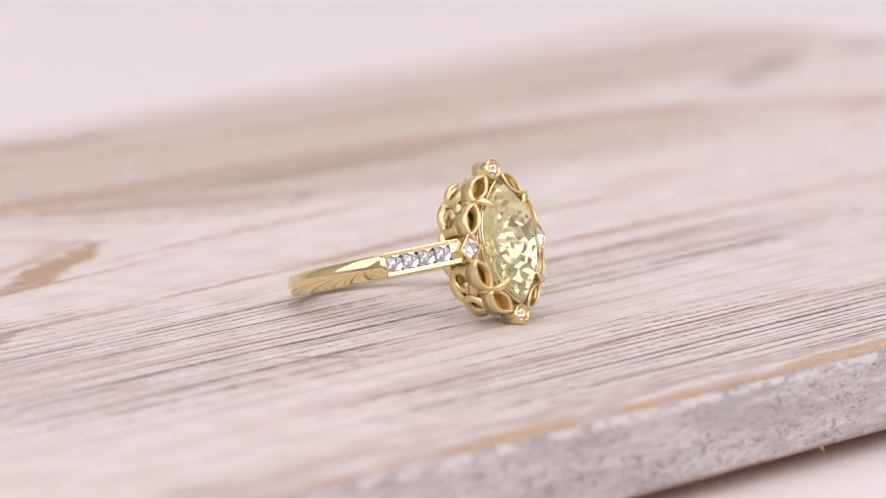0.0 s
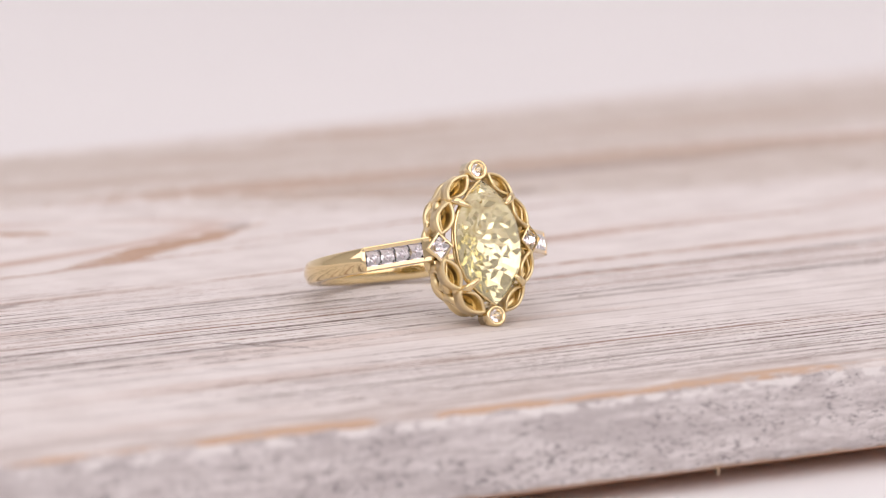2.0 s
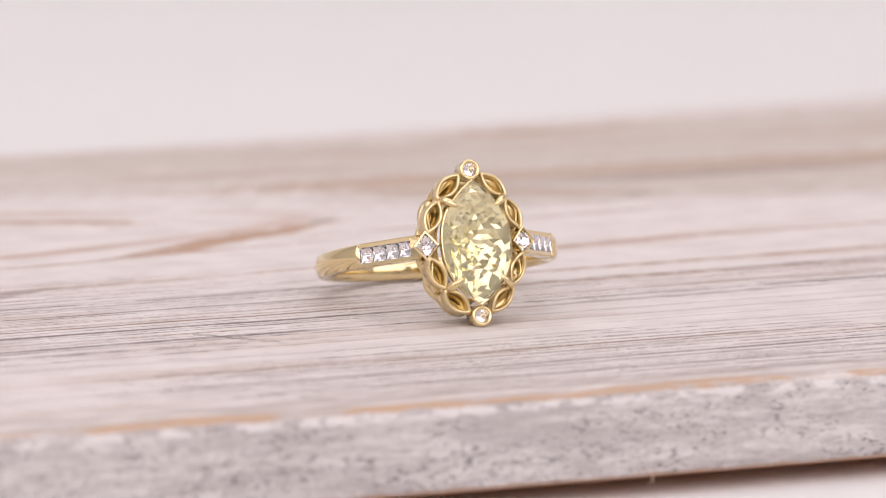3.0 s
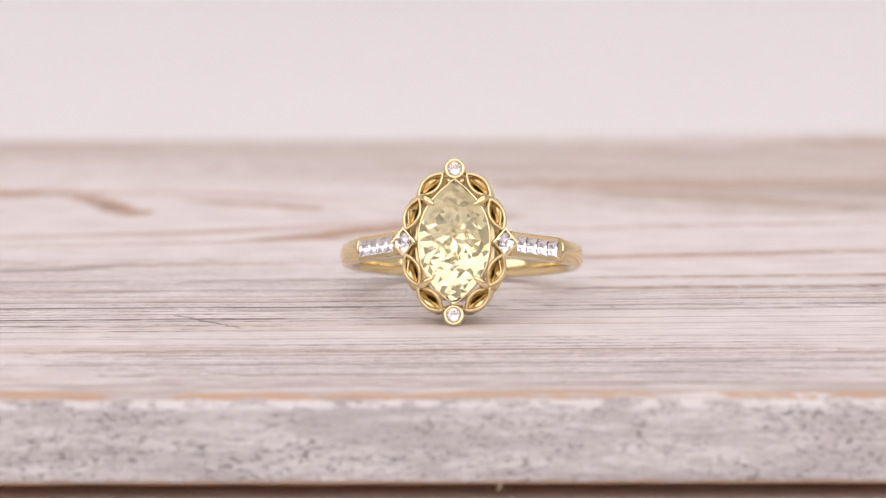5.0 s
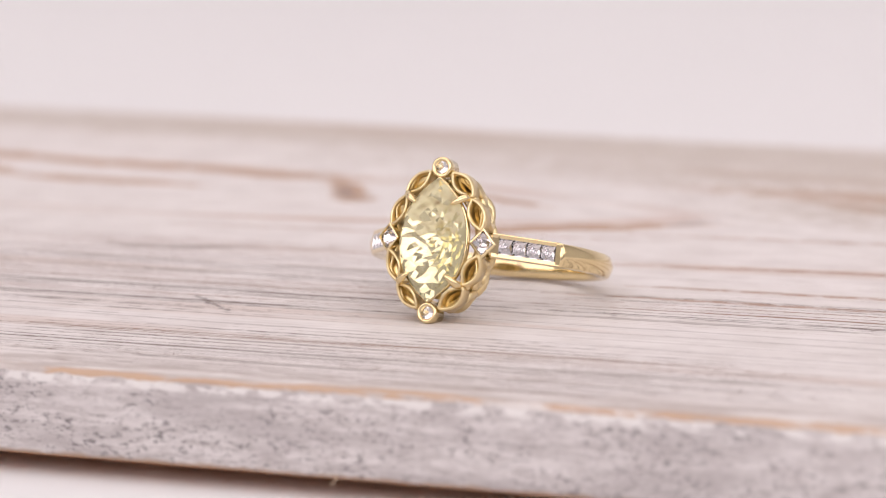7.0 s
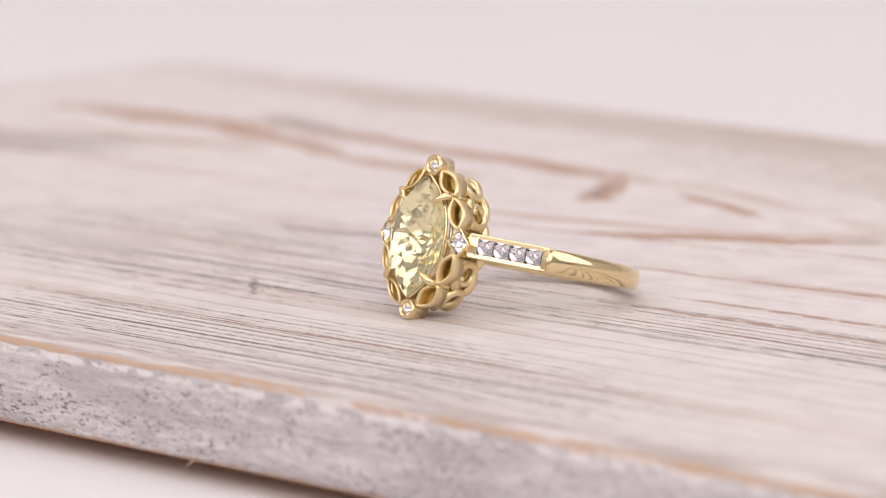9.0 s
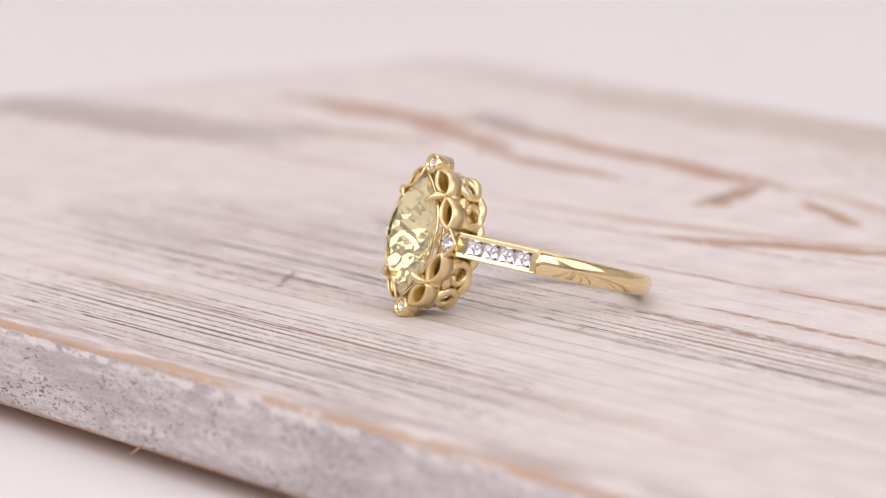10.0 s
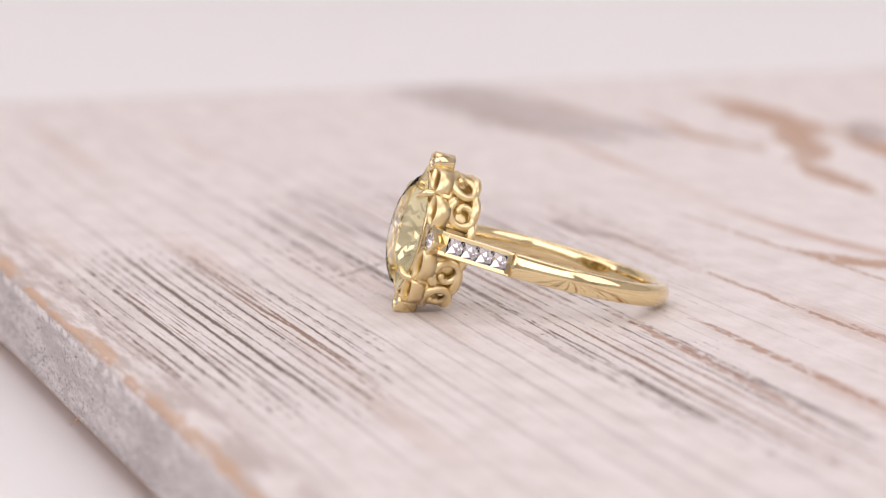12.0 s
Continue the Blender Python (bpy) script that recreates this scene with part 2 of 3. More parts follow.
    strip = k.m("MULTIPLY", strip, k.step(k.noise(k.vec(k.m("MULTIPLY", x, 0.1), k.m("MULTIPLY", y, 0.5), 3.0), 1.0, 5.0, 0.65), 0.42, 0.5))
    strip_col = k.mix(k.noise(k.vec(k.m("MULTIPLY", x, 0.06), k.m("MULTIPLY", y, 1.5), 8.0), 1.0, 3.0), (0.63, 0.43, 0.28), (0.47, 0.29, 0.20))
    col = k.mix(k.m("MULTIPLY", strip, 0.85), col, strip_col)
    k.put(k.b.inputs["Base Color"], col)
    k.put(k.b.inputs["Roughness"], k.m("ADD", 0.55, k.m("MULTIPLY", grit, 0.3)))
    h = k.m("SUBTRACT", k.m("MULTIPLY", grit, 0.25), k.m("MAXIMUM", groove, marks))
    h = k.m("ADD", h, k.m("MULTIPLY", fibre, 0.3))
    h = k.m("ADD", h, k.m("MULTIPLY", k.m("SUBTRACT", specks, face_noise), k.m("MULTIPLY", is_face, 1.2)))
    k.put(k.b.inputs["Normal"], k.bump(h, 0.6, 0.0002))
    return m


def gold_material(name, rough, grain):
    m = mat(name, (0.86, 0.72, 0.45), rough, 1.0)
    k = Nodes(m)
    p, x, y, z = k.xyz_mm()
    k.put(k.b.inputs["Base Color"], k.mix(k.noise(p, 0.6, 2), (0.84, 0.675, 0.375), (0.885, 0.74, 0.45)))
    k.put(k.b.inputs["Roughness"], k.m("ADD", rough - 0.04, k.m("MULTIPLY", k.noise(p, 1.5, 3), 0.1)))
    k.put(k.b.inputs["Normal"], k.bump(k.noise(p, 6.0, 3), grain, 0.00002))
    return m


def gem_material(name, color, clear, ior):
    m = mat(name, color, 0.0)
    b = m.node_tree.nodes["Principled BSDF"]
    b.inputs["Transmission Weight"].default_value = clear
    b.inputs["IOR"].default_value = ior
    b.inputs["Coat Weight"].default_value = 0.5
    b.inputs["Coat IOR"].default_value = 1.6
    b.inputs["Coat Roughness"].default_value = 0.01
    return m


M_white = paper_material()
M_wood = wood_material()
M_gold = gold_material("polished_gold", 0.09, 0.05)
M_satin = gold_material("satin_gold", 0.29, 0.3)
M_yellow = gem_material("yellow_diamond", (0.99, 0.965, 0.86), 1.0, 1.05)
M_clear = gem_material("clear_diamond", (0.99, 0.985, 0.99), 1.0, 1.15)
# metal reflectors under the girdle, standing in for the diamonds' inner reflection
M_yellow_back = mat("yellow_diamond_mirror_back", (0.84, 0.785, 0.54), 0.05, 0.88)
M_clear_back = mat("clear_diamond_mirror_back", (0.88, 0.86, 0.875), 0.03, 0.97)
M_wall = mat("added_wall_paint", (0.72, 0.70, 0.70), 0.9)
M_splinter = mat("raw_splinter", (0.5, 0.36, 0.25), 0.8)


# ---- mesh helpers ----
def part(name, bm, material, parent=None, label="", smooth=False, second=None, sharp=0):
    me = bpy.data.meshes.new(name)
    bmesh.ops.recalc_face_normals(bm, faces=bm.faces)
    bm.to_mesh(me)
    bm.free()
    me.materials.append(material)
    if second:
        me.materials.append(second)
    if smooth:
        me.shade_smooth()
        if sharp:
            me.set_sharp_from_angle(angle=radians(sharp))
    ob = new(name, me)
    ob.parent = parent
    if label:
        tagged(ob, label)
    return ob


def sweep_section(bm, pts, sections, normals, binormals, closed):
    """A skin along pts (mm). sections: per point a list of (n, b) offsets."""
    rings = []
    for q, sec, n, b in zip(pts, sections, normals, binormals):
        rings.append([bm.verts.new((q + n * u + b * v) * MM) for u, v in sec])
    count, size = len(rings), len(rings[0])
    for i in range(count if closed else count - 1):
        r, s = rings[i], rings[(i + 1) % count]
        for j in range(size):
            bm.faces.new((r[j], r[(j + 1) % size], s[(j + 1) % size], s[j]))
    if not closed:
        bm.faces.new(rings[0][::-1])
        bm.faces.new(rings[-1])


def frames_along(pts, closed, up):
    ns, bs = [], []
    for i in range(len(pts)):
        a = pts[i - 1] if (closed or i) else pts[i]
        c = pts[(i + 1) % len(pts)] if (closed or i < len(pts) - 1) else pts[i]
        d = (c - a).normalized()
        n = d.cross(up)
        n = n.normalized() if n.length > 1e-6 else d.orthogonal().normalized()
        ns.append(n)
        bs.append(n.cross(d).normalized())
    return ns, bs


def tube(bm, pts, radii, closed=False, seg=8, up=Vector((0, 1, 0)), flat=1.0):
    pts = [Vector(q) for q in pts]
    if not isinstance(radii, (list, tuple)):
        radii = [radii] * len(pts)
    ns, bs = frames_along(pts, closed, up)
    secs = [[(r * math.cos(2 * math.pi * j / seg), r * flat * math.sin(2 * math.pi * j / seg)) for j in range(seg)] for r in radii]
    sweep_section(bm, pts, secs, ns, bs, closed)


def ball(bm, c, r):
    bmesh.ops.create_uvsphere(bm, u_segments=10, v_segments=7, radius=r * MM, matrix=Matrix.Translation(Vector(c) * MM))


def faceted(bm, outline, levels, m=Matrix(), closed=True):
    """A cut stone. outline: (x, z) of the girdle in mm; levels: (scale, y, half step) from table to culet."""
    n, rings = len(outline), []
    for scale, y, half in levels:
        sx_, sz_ = scale if isinstance(scale, tuple) else (scale, scale)
        ring_ = []
        for i in range(n):
            a, c = outline[i], outline[(i + 1) % n]
            q = ((a[0] + c[0]) / 2, (a[1] + c[1]) / 2) if half else a
            ring_.append(bm.verts.new(m @ (Vector((q[0] * sx_, y, q[1] * sz_)) * MM)))
        rings.append((ring_, half))
    girdle = [q for q, lv in enumerate(levels) if lv[0] == 1.0][-1]
    made = []
    for q, ((r, hr), (s, hs)) in enumerate(zip(rings, rings[1:])):
        before = len(bm.faces)
        for i in range(n):
            j = (i + 1) % n
            if hr == hs:
                bm.faces.new((r[i], r[j], s[j], s[i]))
            elif hs:
                bm.faces.new((r[i], r[j], s[i]))
                bm.faces.new((r[j], s[j], s[i]))
            else:
                bm.faces.new((r[i], s[j], s[i]))
                bm.faces.new((r[i], r[j], s[j]))
        bm.faces.ensure_lookup_table()
        if q >= girdle:
            made += bm.faces[before:]
    bm.faces.new(rings[0][0][::-1])
    if closed:
        made.append(bm.faces.new(rings[-1][0]))
    for f in made:
        f.material_index = 1


# ---- studio ----
bm = bmesh.new()
FLOOR = -8.7 * MM
prof = [(-1.5, FLOOR)] + [(0.55 + 0.35 * math.sin(a), FLOOR + 0.35 * (1 - math.cos(a))) for a in [i * math.pi / 48 for i in range(25)]] + [(0.9, 1.6)]
rows_ = [[bm.verts.new((x, y, z)) for y, z in prof] for x in (-1.5, 1.5)]
for i in range(len(prof) - 1):
    bm.faces.new((rows_[0][i], rows_[1][i], rows_[1][i + 1], rows_[0][i + 1]))
sweep = tagged(part("backdrop", bm, M_white, None, "", True), "seamless white paper sweep under and behind the board", "backdrop", kind="structure")


def slab(name, x0, x1, y0, y1, z0, z1, label, material):
    b = bmesh.new()
    bmesh.ops.create_cube(b, size=1.0)
    for v in b.verts:
        v.co = ((x0 + x1) / 2 + v.co.x * (x1 - x0), (y0 + y1) / 2 + v.co.y * (y1 - y0), (z0 + z1) / 2 + v.co.z * (z1 - z0))
    return tagged(part(name, b, material), label, name.split("_")[0], kind="structure")


# unseen pale shell, added to bounce light and fill the ring's reflections
slab("wall_left", -1.58, -1.5, -1.58, 0.98, FLOOR, 1.6, "plain pale wall out of view beside the sweep, added for bounce and reflections", M_wall)
slab("wall_right", 1.5, 1.58, -1.58, 0.98, FLOOR, 1.6, "plain pale wall out of view beside the sweep, added for bounce and reflections", M_wall)
slab("wall_front", -1.5, 1.5, -1.58, -1.5, FLOOR, 1.6, "plain pale wall out of view behind the camera, added for bounce and reflections", M_wall)
slab("ceiling", -1.58, 1.58, -1.58, 0.98, 1.603, 1.66, "plain pale ceiling out of view above the sweep, added for bounce and reflections", M_wall)


# ---- the plank ----
def back_y(x):
    return 102.0 + max(0.0, x + 10) * 0.104


def build_board():
    xs = np.linspace(-140, 177, 635)
    fy = 34.5
    verts, faces, width = [], [], None
    for x in xs:
        by = back_y(x)
        dip = noise.noise(Vector((x * 0.05, 1, 0)))
        chip = 0.35 * noise.noise(Vector((x * 0.25, 3, 0))) + 0.2 * noise.noise(Vector((x * 0.9, 5, 0)))
        chip += 0.3 * max(0.0, noise.noise(Vector((x * 0.6, 15, 0))) - 0.15)
        a = max(0.18, 0.45 + 0.15 * dip + chip * 0.6)            # size of the worn arris
        low = -7.12 + 0.06 * noise.noise(Vector((x * 0.12, 7, 0)))
        row = [(-fy + 0.25, low), (-fy, low + 0.2)]
        for j in range(1, 10):
            zz = low + 0.2 + (-low - 0.2 - a) * j / 10
            row.append((-fy + 0.09 * noise.noise(Vector((x * 0.4, zz * 1.5, 2))), zz))
        row += [(-fy + 0.04 + 0.1 * chip, -a), (-fy + 0.3 * a + 0.1 * chip, -0.42 * a), (-fy + 0.9 * a, -0.12 * a), (-fy + 1.9 * a, -0.02)]
        for j in range(1, 60):
            f = (j / 60) ** 1.35
            yy = -fy + 2.2 + (by + fy - 3.4) * f
            row.append((yy, 0.05 * noise.noise(Vector((x * 0.02, yy * 0.35, 4)))
                        - (0.02 if -16 < yy < 26 and -20 < x < 16 else 0.0)))
        row += [(by - 0.9, -0.05), (by - 0.25, -0.35), (by, -1.0), (by, -6.6), (by - 0.5, low)]
        width = len(row)
        verts += [(x * MM, p * MM, z * MM) for p, z in row]
    n = len(xs)
    for i in range(n - 1):
        for j in range(width):
            k2 = (j + 1) % width
            faces.append((i * width + j, i * width + k2, (i + 1) * width + k2, (i + 1) * width + j))
    faces.append(tuple(range(width))[::-1])
    faces.append(tuple((n - 1) * width + j for j in range(width)))
    me = bpy.data.meshes.new("plank")
    me.from_pydata(verts, [], faces)
    me.materials.append(M_wood)
    b = bmesh.new()
    b.from_mesh(me)
    bmesh.ops.recalc_face_normals(b, faces=b.faces)
    b.to_mesh(me)
    b.free()
    me.shade_smooth()
    holder = tagged(new("wooden_board"), "weathered whitewashed pine plank with worn bare arris and open grain", "board")
    ob = new("plank", me)
    ob.parent = holder
    for y0, y1 in ((12, 32), (62, 82)):
        b = bmesh.new()
        bmesh.ops.create_cube(b, size=1.0)
        for v in b.verts:
            v.co = ((18 + v.co.x * 250) * MM, ((y0 + y1) / 2 + v.co.y * (y1 - y0)) * MM, (-7.87 + v.co.z * 1.66) * MM)
        bmesh.ops.bevel(b, geom=b.edges[:], offset=0.0004, segments=2, affect="EDGES")
        part("cleat", b, M_wood, holder)
    b = bmesh.new()
    tube(b, [(1.3, -34.3, -6.8), (1.4, -34.75, -7.0), (1.3, -35.05, -7.25), (1.0, -35.2, -7.4)], [0.14, 0.1, 0.06, 0.03], seg=6)
    part("splinter", b, M_splinter, holder, "tiny raw wood splinter", True)
    return holder


board = build_board()

# ---- the ring ----
# local axes in mm: x across the head, -y out of its face, z up the head; origin in the middle of the setting
RING_REST = pose(-2.05 * MM, -4.75 * MM, 6.72 * MM, -15.5, 0, -2.0)
ring = tagged(new("ring"), "yellow gold ring with pale yellow marquise diamond on the plank", "ring")


def marquise(half_len, half_wid, n, power):
    """Even-spaced (x, z) round a pointed oval, starting at the upper tip."""
    dense = []
    for i in range(401):
        z = half_len * math.cos(math.pi * i / 400)
        dense.append((half_wid * max(0.0, 1 - (abs(z) / half_len) ** power), z))
    d = [0.0]
    for a, c in zip(dense, dense[1:]):
        d.append(d[-1] + math.dist(a, c))
    right = []
    for i in range(n // 2 + 1):
        s = d[-1] * i / (n // 2)
        j = min(range(401), key=lambda q: abs(d[q] - s))
        right.append(dense[j])
    return right + [(-x, z) for x, z in right[-2:0:-1]]


def head_outline(s, a=3.95, b=5.75, p=2.25):
    """A point of the setting's side wall at angle s from its top, and the outward way."""
    c, q = math.cos(s), math.sin(s)
    f = (abs(q / a) ** p + abs(c / b) ** p) ** (-1 / p)
    return Vector((q * f, 0, c * f))


GIRDLE = (5.17, 2.93)                        # half length and half width of the centre stone


def girdle_ratio(x, z):
    """How far out a point lies: 0 in the middle, 1 on the girdle."""
    lo, hi = 0.0, 1.2
    for _ in range(24):
        r = (lo + hi) / 2
        inside = abs(z) < GIRDLE[0] * r and abs(x) < GIRDLE[1] * r * (1 - (abs(z) / (GIRDLE[0] * r)) ** 2.45)
        lo, hi = (lo, r) if inside else (r, hi)
    return hi


def pavilion(bm, depth, gap):
    """Many small facets under the girdle, cut like crushed ice."""
    rng = random.Random(11)
    rim = marquise(GIRDLE[0], GIRDLE[1], 32, 2.45)
    flat, ys = [Vector(q) for q in rim], [-0.46] * 32
    for _ in range(6000):
        q = Vector((rng.uniform(-GIRDLE[1], GIRDLE[1]), rng.uniform(-GIRDLE[0], GIRDLE[0])))
        r = girdle_ratio(q.x, q.y)
        if r < 0.93 and all((q - o).length > gap * (0.7 + 0.5 * r) for o in flat):
            flat.append(q)
            ys.append(-0.46 + depth * (1 - r) + rng.uniform(-0.15, 0.15) * (1.05 - 0.65 * r))
    co, _, tris, src, _, _ = delaunay_2d_cdt(flat, [(i, (i + 1) % 32) for i in range(32)], [], 1, 1e-6)
    vs = [bm.verts.new(Vector((c.x, ys[o[0]], c.y)) * MM) for c, o in zip(co, src)]
    for t in tris:
        bm.faces.new([vs[i] for i in t]).material_index = 1


# centre stone
bm = bmesh.new()
faceted(bm, marquise(GIRDLE[0], GIRDLE[1], 32, 2.45),
        [((0.50, 0.55), -2.05, False), ((0.68, 0.71), -1.76, True), ((0.84, 0.85), -1.28, False), (1.0, -0.6, True), (1.0, -0.46, False)], closed=False)
pavilion(bm, 1.6, 0.33)
bmesh.ops.remove_doubles(bm, verts=bm.verts, dist=1e-6)
part("centre_stone", bm, M_yellow, ring, "pale yellow marquise-cut diamond", second=M_yellow_back)

# seat: two rails under the girdle, joined by posts
bm = bmesh.new()
for sc, y, r in ((1.0, -0.3, 0.13), (0.93, 0.55, 0.17)):
    tube(bm, [(x * sc, y, z * sc) for x, z in marquise(GIRDLE[0], GIRDLE[1], 64, 2.45)], r, True, 8)
tube(bm, [(x * 0.9, 2.9, z * 0.9) for x, z in marquise(GIRDLE[0], GIRDLE[1], 64, 2.45)], 0.24, True, 8)
part("seat", bm, M_gold, ring, "fine polished gold rails", True)


def loop_mesh(cx, cz, ang, half_len, half_wid, lean):
    """An upright-walled almond loop of the halo."""
    b = bmesh.new()
    out = marquise(half_len, half_wid, 36, 2.0)
    ca, sa = math.cos(ang), math.sin(ang)
    pts = [Vector((cx + x * ca + z * sa, lean * x, cz - x * sa + z * ca)) for x, z in out]
    ns, bs = frames_along(pts, True, Vector((0, 1, 0)))
    w = 0.155
    sec = [(-w, 1.0), (-w, -0.05), (-w * 0.55, -0.19), (0, -0.24), (w * 0.55, -0.19), (w, -0.05), (w * 1.1, 1.0)]
    ys = Vector((0, 1, 0))
    sweep_section(b, pts, [sec] * len(pts), ns, [ys] * len(pts), True)
    # added funnel floor, sunk deep so that the open loop looks shaded inside
    rim = [b.verts.new((q + ys * 0.35) * MM) for q in pts]
    mid_ = sum(pts, Vector()) / len(pts)
    low_ = [b.verts.new((mid_ + (q - mid_) * 0.45 + ys * 1.75) * MM) for q in pts]
    for i in range(len(pts)):
        j = (i + 1) % len(pts)
        b.faces.new((rim[i], rim[j], low_[j], low_[i]))
    b.faces.new(low_)
    return b


for sx in (-1, 1):
    for sz in (1, -1):
        for cx, cz, ang, hl, hw in ((1.98, 4.76, -0.82, 1.34, 0.62), (3.48, 2.33, -0.40, 1.36, 0.60)):
            part("halo_loop", loop_mesh(sx * cx, sz * cz, sx * sz * ang, hl, hw, 0.38 * sx), M_satin, ring, "", True)

# side wall: scrolls between the halo and the scalloped base
for sx in (-1, 1):
    for sz in (1, -1):
        for s0, rad in ((0.40, 1.14), (0.93, 1.2)):
            b = bmesh.new()
            pts, rr = [], []
            for i in range(40):
                f = i / 39
                a = -0.9 + f * 6.6
                r = rad * (1 - 0.62 * max(0.0, f - 0.5) / 0.5)
                u, y = r * math.sin(a), 2.35 - r * math.cos(a)
                s = s0 + u / 5.0
                q = head_outline(s) * (1.0 - 0.035 * (y - 1.2))
                pts.append((sx * q.x, y, sz * q.z))
                rr.append(0.46 - 0.18 * f)
            tube(b, pts, rr, False, 8, Vector((0.3, 0.1, 1)))
            ball(b, pts[-1], 0.34)
            ball(b, pts[0], 0.34)
            part("scroll", b, M_satin, ring, "", True)

# collar that carries the loops
bm = bmesh.new()
pts, secs, ns = [], [], []
for i in range(240):
    sa = 2 * math.pi * i / 240
    fold = math.atan2(abs(math.sin(sa)), abs(math.cos(sa)))
    lump = max(math.exp(-((fold - c) / 0.17) ** 2) for c in (0.395, 0.98))
    side = math.exp(-((fold - math.pi / 2) / 0.2) ** 2)     # kept clear of the kite settings
    q = head_outline(sa) * (0.975 + 0.085 * lump - 0.14 * side)
    pts.append(Vector((q.x, 0, q.z)))
    ns.append(Vector((q.x / 15.6, 0, q.z / 33.0)).normalized())
    secs.append([(-0.02, 0.2 + 0.65 * side), (0.06, 0.5 + 0.45 * side), (0.05, 1.0 + 0.1 * side), (-0.02, 1.35), (-0.16, 1.4), (-0.16, 0.2 + 0.65 * side)])
sweep_section(bm, pts, secs, ns, [Vector((0, 1, 0))] * len(pts), True)
part("collar", bm, M_satin, ring, "satin gold collar behind the halo", True)

# plain sleeve inside the scrolls
bm = bmesh.new()
pts, secs, ns = [], [], []
for i in range(96):
    q = head_outline(2 * math.pi * i / 96) * 0.83
    pts.append(q)
    ns.append(Vector((q.x / 15.6, 0, q.z / 33.0)).normalized())
    secs.append([(0.0, 1.3), (-0.1, 3.4), (-0.35, 3.4), (-0.25, 1.3)])
sweep_section(bm, pts, secs, ns, [Vector((0, 1, 0))] * len(pts), True)
part("gallery_sleeve", bm, M_satin, ring, "plain satin gold sleeve", True, sharp=40)

# ribs between the scrolls, and the scalloped base rim
bm = bmesh.new()
for sx in (-1, 1):
    for sz in (1, -1):
        for s0 in (0.17, 1.2):
            q = head_outline(s0)
            tube(bm, [(sx * q.x, 0.4, sz * q.z), (sx * q.x * 0.98, 1.6, sz * q.z * 0.98), (sx * q.x * 0.92, 3.2, sz * q.z * 0.92)],
                 [0.3, 0.24, 0.32], False, 8, Vector((1, 0.01, 0.2)))
part("ribs", bm, M_satin, ring, "", True)
bm = bmesh.new()
pts, rr = [], []
for i in range(120):
    s = 2 * math.pi * i / 120
    lump = abs(math.sin(s * 6))
    q = head_outline(s) * (0.90 + 0.04 * lump)
    pts.append((q.x, 3.38 + 0.14 * lump, q.z))
    rr.append(0.34 + 0.12 * lump)
tube(bm, pts, rr, True, 8)
part("base_rim", bm, M_satin, ring, "scalloped satin gold rim", True)


# prongs
for sx in (-1, 1):
    for sz in (1, -1):
        b = bmesh.new()
        tube(b, [(sx * x, y, sz * z) for x, y, z in ((2.1, 2.8, 3.0), (2.4, 0.6, 3.4), (2.62, -0.3, 3.66), (2.5, -0.75, 3.6), (2.15, -1.05, 3.3), (1.76, -1.2, 3.04), (1.55, -1.22, 2.92))],
             [0.26, 0.28, 0.33, 0.34, 0.29, 0.18, 0.05], False, 10, Vector((0.2, 0.1, -1)))
        part("prong", b, M_gold, ring, "", True)


# round bezels at both tips
def bezel(zc):
    b = bmesh.new()
    n = 36
    prof_ = [(0.52, 0.35), (0.52, -0.12), (0.60, -0.28), (0.74, -0.34), (0.86, -0.26), (0.90, -0.08), (0.88, 1.45), (0.5, 1.5)]
    vv = [[b.verts.new(Vector((r * math.cos(2 * math.pi * i / n), y, zc + r * math.sin(2 * math.pi * i / n))) * MM) for r, y in prof_] for i in range(n)]
    for i in range(n):
        for j in range(len(prof_)):
            j2, i2 = (j + 1) % len(prof_), (i + 1) % n
            b.faces.new((vv[i][j], vv[i][j2], vv[i2][j2], vv[i2][j]))
    holder = part("bezel", b, M_gold, ring, "", True)
    b = bmesh.new()
    out = [(0.54 * math.sin(2 * math.pi * i / 12), 0.54 * math.cos(2 * math.pi * i / 12)) for i in range(12)]
    faceted(b, out, [(0.55, -0.22, False), (0.8, -0.12, True), (1.0, 0.0, False), (1.0, 0.04, False), (0.55, 0.28, True), (0.1, 0.46, False)],
            Matrix.Translation((0, 0, zc * MM)))
    part("round_stone", b, M_clear, holder, "tiny round colourless diamond", second=M_clear_back)


bezel(6.08)
bezel(-6.08)


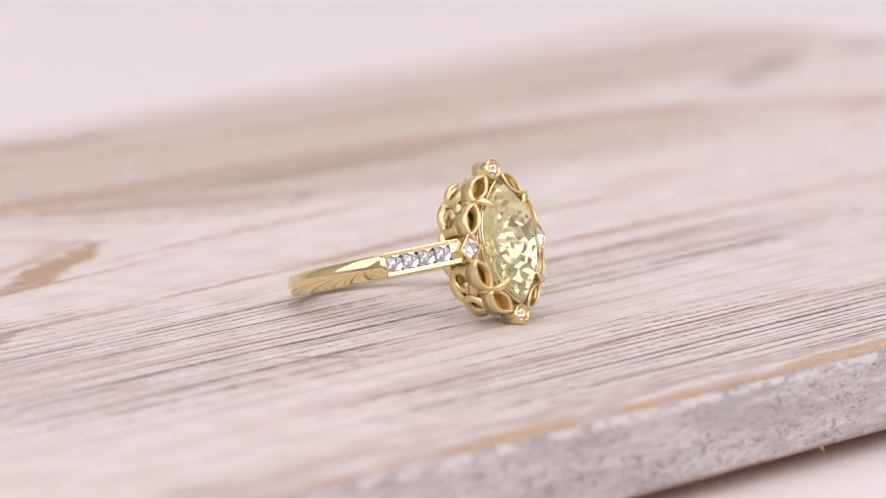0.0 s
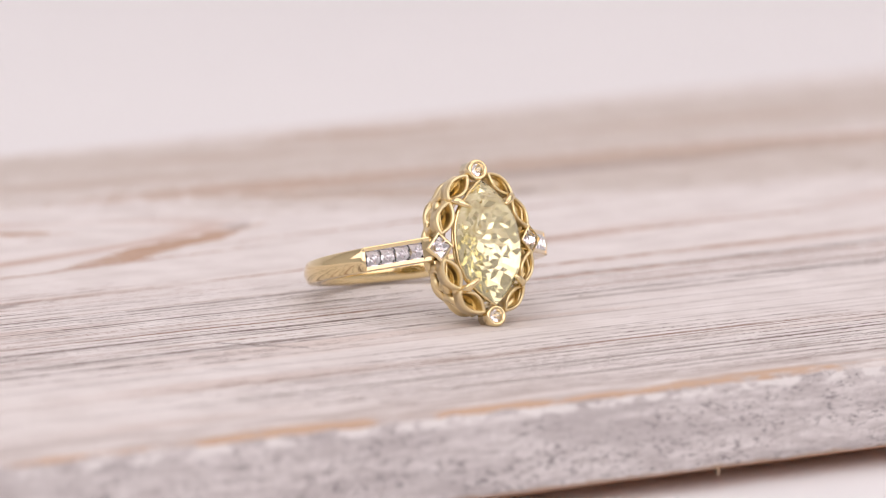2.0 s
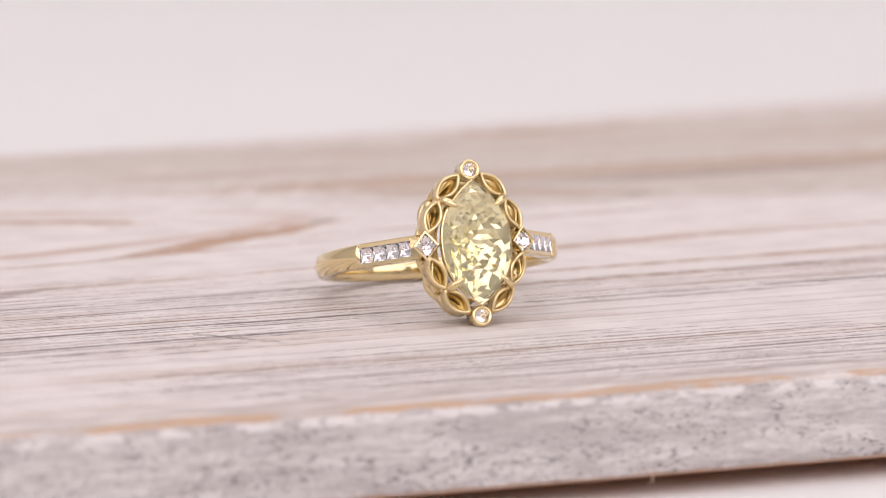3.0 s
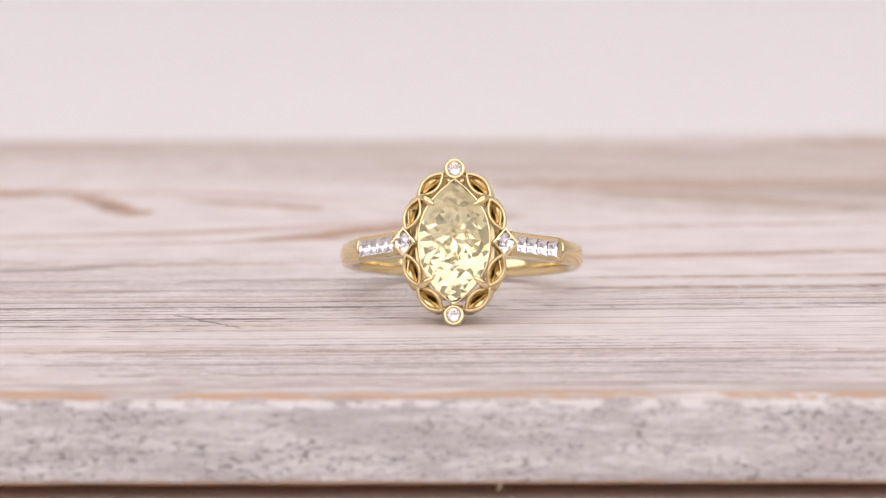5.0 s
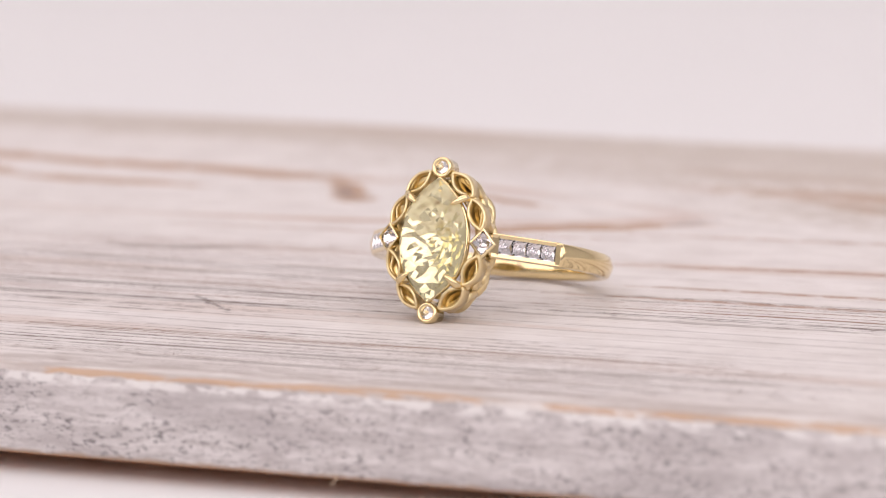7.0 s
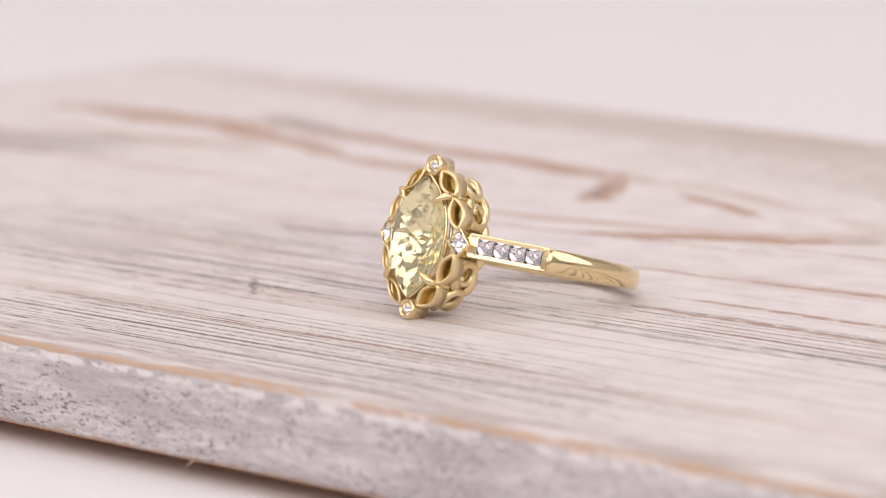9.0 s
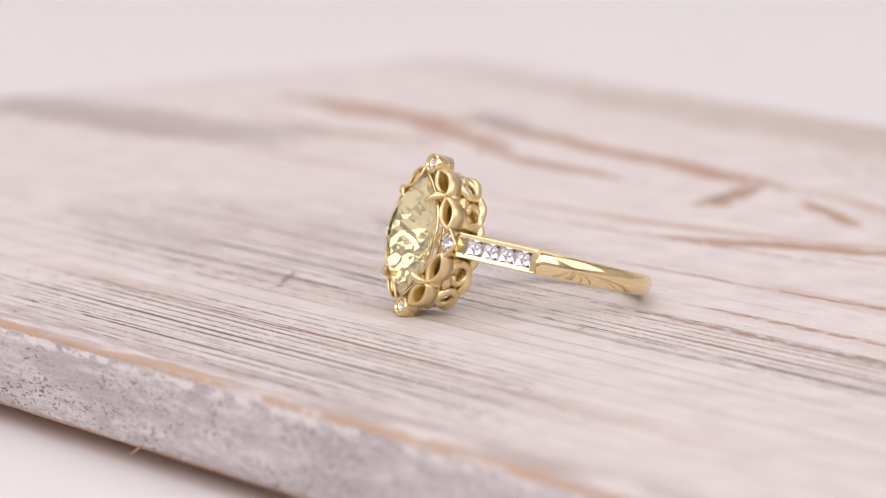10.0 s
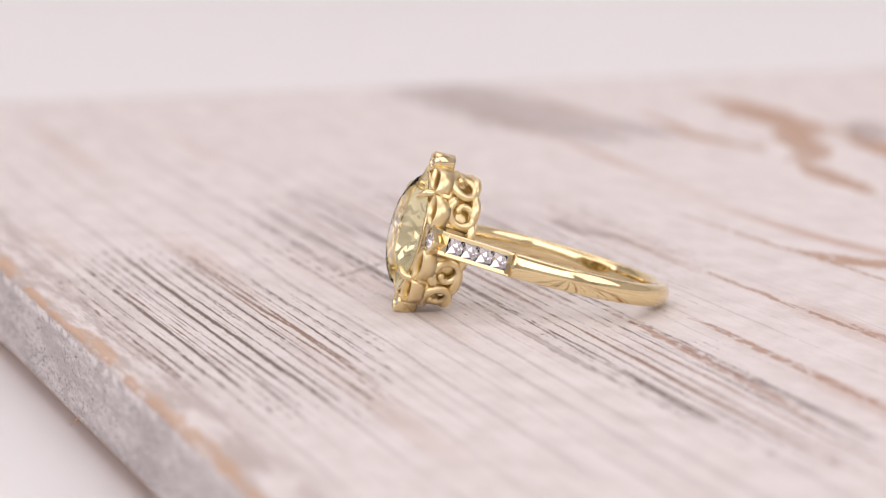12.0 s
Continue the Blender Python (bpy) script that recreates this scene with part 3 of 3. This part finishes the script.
# square diamonds on their points, at both sides
def kite(xc):
    turn = Matrix.Translation((xc * MM, 0.12 * MM, 0)) @ pose(0, 0, 0, 0, 0, 15 if xc > 0 else -15)
    b = bmesh.new()
    quarter = [i * math.pi / 2 for i in range(4)]

    def sq(r, y):
        return [b.verts.new(turn @ (Vector((r * math.sin(a), y, 1.17 * r * math.cos(a))) * MM)) for a in quarter]

    rs = [sq(0.82, 0.6), sq(0.84, -0.05), sq(0.93, -0.17), sq(1.06, -0.14), sq(1.16, 0.02), sq(1.05, 0.9), sq(0.6, 1.0)]
    for r, s in zip(rs, rs[1:] + rs[:1]):
        for i in range(4):
            b.faces.new((r[i], r[(i + 1) % 4], s[(i + 1) % 4], s[i]))
    holder = part("kite_bezel", b, M_gold, ring)
    b = bmesh.new()
    out = [(0.86 * math.sin(a), 1.0 * math.cos(a)) for a in quarter]
    faceted(b, out, [(0.4, -0.36, True), (1.0, 0.0, False), (1.0, 0.05, False), (0.6, 0.4, True), (0.06, 0.75, False)], turn)
    part("square_stone", b, M_clear, holder, "square colourless diamond set on its point", second=M_clear_back)


kite(-4.2)
kite(4.2)

# shank
R, CY, XB = 10.35, 11.85, 0.3
Y1 = 6.0                                    # where the round part meets the straight shoulder
A1 = math.asin((CY - Y1) / R)                # angle above the widest point
END = Vector((4.75, 0.85, 0))


def shank_section(hw, ridge, flat):
    """Half-round outside with a soft ridge; flat 1 gives the shoulder's level top."""
    top = [(ridge * (1 - flat), 0.0), (-0.05 * (1 - flat), 0.5), (-0.2 + 0.19 * flat, 0.86), (-0.34 + 0.3 * flat, 0.96 + 0.02 * flat), (-0.55 + 0.42 * flat, 1.0)]
    under = [(-1.15, 0.96), (-1.32, 0.82), (-1.4, 0.4)]
    half = [(u, v * hw) for u, v in top + under]
    return half + [(-1.42, 0.0)] + [(u, -v) for u, v in half[:0:-1]]


bm = bmesh.new()
pts, ns, secs = [], [], []
for i in range(97):
    a = -A1 + (math.pi + 2 * A1) * i / 96
    n = Vector((math.cos(a), math.sin(a), 0))
    pts.append(Vector((XB, CY, 0)) + n * R)
    ns.append(n)
    f = abs(i - 48) / 48
    ease = max(0.0, (f - 0.8) / 0.2)
    secs.append(shank_section(0.86 + 0.17 * f, 0.08, 0.4 * ease * ease))
sweep_section(bm, pts, secs, ns, [Vector((0, 0, 1))] * len(pts), False)
part("band", bm, M_gold, ring, "polished yellow gold band with a soft ridge", True)


for sx in (-1, 1):
    start = Vector((XB + sx * R * math.cos(A1), Y1, 0))
    stop = Vector((sx * END.x, END.y, 0))
    way = (stop - start).normalized()
    out = way.cross(Vector((0, 0, 1))) * sx
    out = out if out.y < 0 else -out
    hw, rail = 1.03, 0.38
    sec = [(-0.02, hw - 0.04), (-0.1, hw), (-1.15, hw * 0.96), (-1.35, hw * 0.8), (-1.42, 0), (-1.35, -hw * 0.8), (-1.15, -hw * 0.96), (-0.1, -hw), (-0.02, -hw + 0.04),
           (0.0, -hw + 0.1), (-0.03, -hw + rail), (-0.75, -hw + rail), (-0.75, hw - rail), (-0.03, hw - rail), (0.0, hw - 0.1)]
    b = bmesh.new()
    m_ = [start + (stop - start) * f for f in (0.0, 0.5, 1.0)]
    sweep_section(b, m_, [sec] * 3, [out] * 3, [Vector((0, 0, 1))] * 3, False)
    ease = 0.42 if sx > 0 else 0.0
    channel = part("channel", b, M_gold, ring, "channel-set shoulder with four small diamonds")
    ln = (stop - start).length
    basis = Matrix((way * 1.0, -out, Vector((0, 0, 1)))).transposed().to_4x4()
    b = bmesh.new()
    cap = sec[:9] + [(0.0, -hw + 0.2), (0.03, 0.0), (0.0, hw - 0.2)]
    sweep_section(b, [start + way * (ease + 5.5), start + way * (ln + 0.1)], [cap, [(u - 0.16, v * 0.8) for u, v in cap]], [out] * 2, [Vector((0, 0, 1))] * 2, False)
    if ease:
        sweep_section(b, [start - way * 0.02, start + way * ease], [cap] * 2, [out] * 2, [Vector((0, 0, 1))] * 2, False)
    part("shoulder", b, M_gold, ring)
    for i in range(4):
        c = start + way * (ease + 0.68 + i * 1.37) + out * -0.04
        b = bmesh.new()
        h, w = 0.67, 0.66
        o = [(-h, w), (h, w), (h, -w), (-h, -w)]
        faceted(b, o, [(0.42, -0.2, True), (1.0, 0.0, False), (1.0, 0.04, False), (0.62, 0.3, True), (0.06, 0.66, False)],
                Matrix.Translation(c * MM) @ basis)
        part("channel_stone", b, M_clear, channel, "square colourless diamond", second=M_clear_back)



def motions():
    walk(board, [(t, pose(0, 0, 0, 0, 0, a)) for t, a in TURN])
    walk(ring, [(t, pose(0, 0, 0, 0, 0, a) @ RING_REST) for t, a in TURN])


motions()
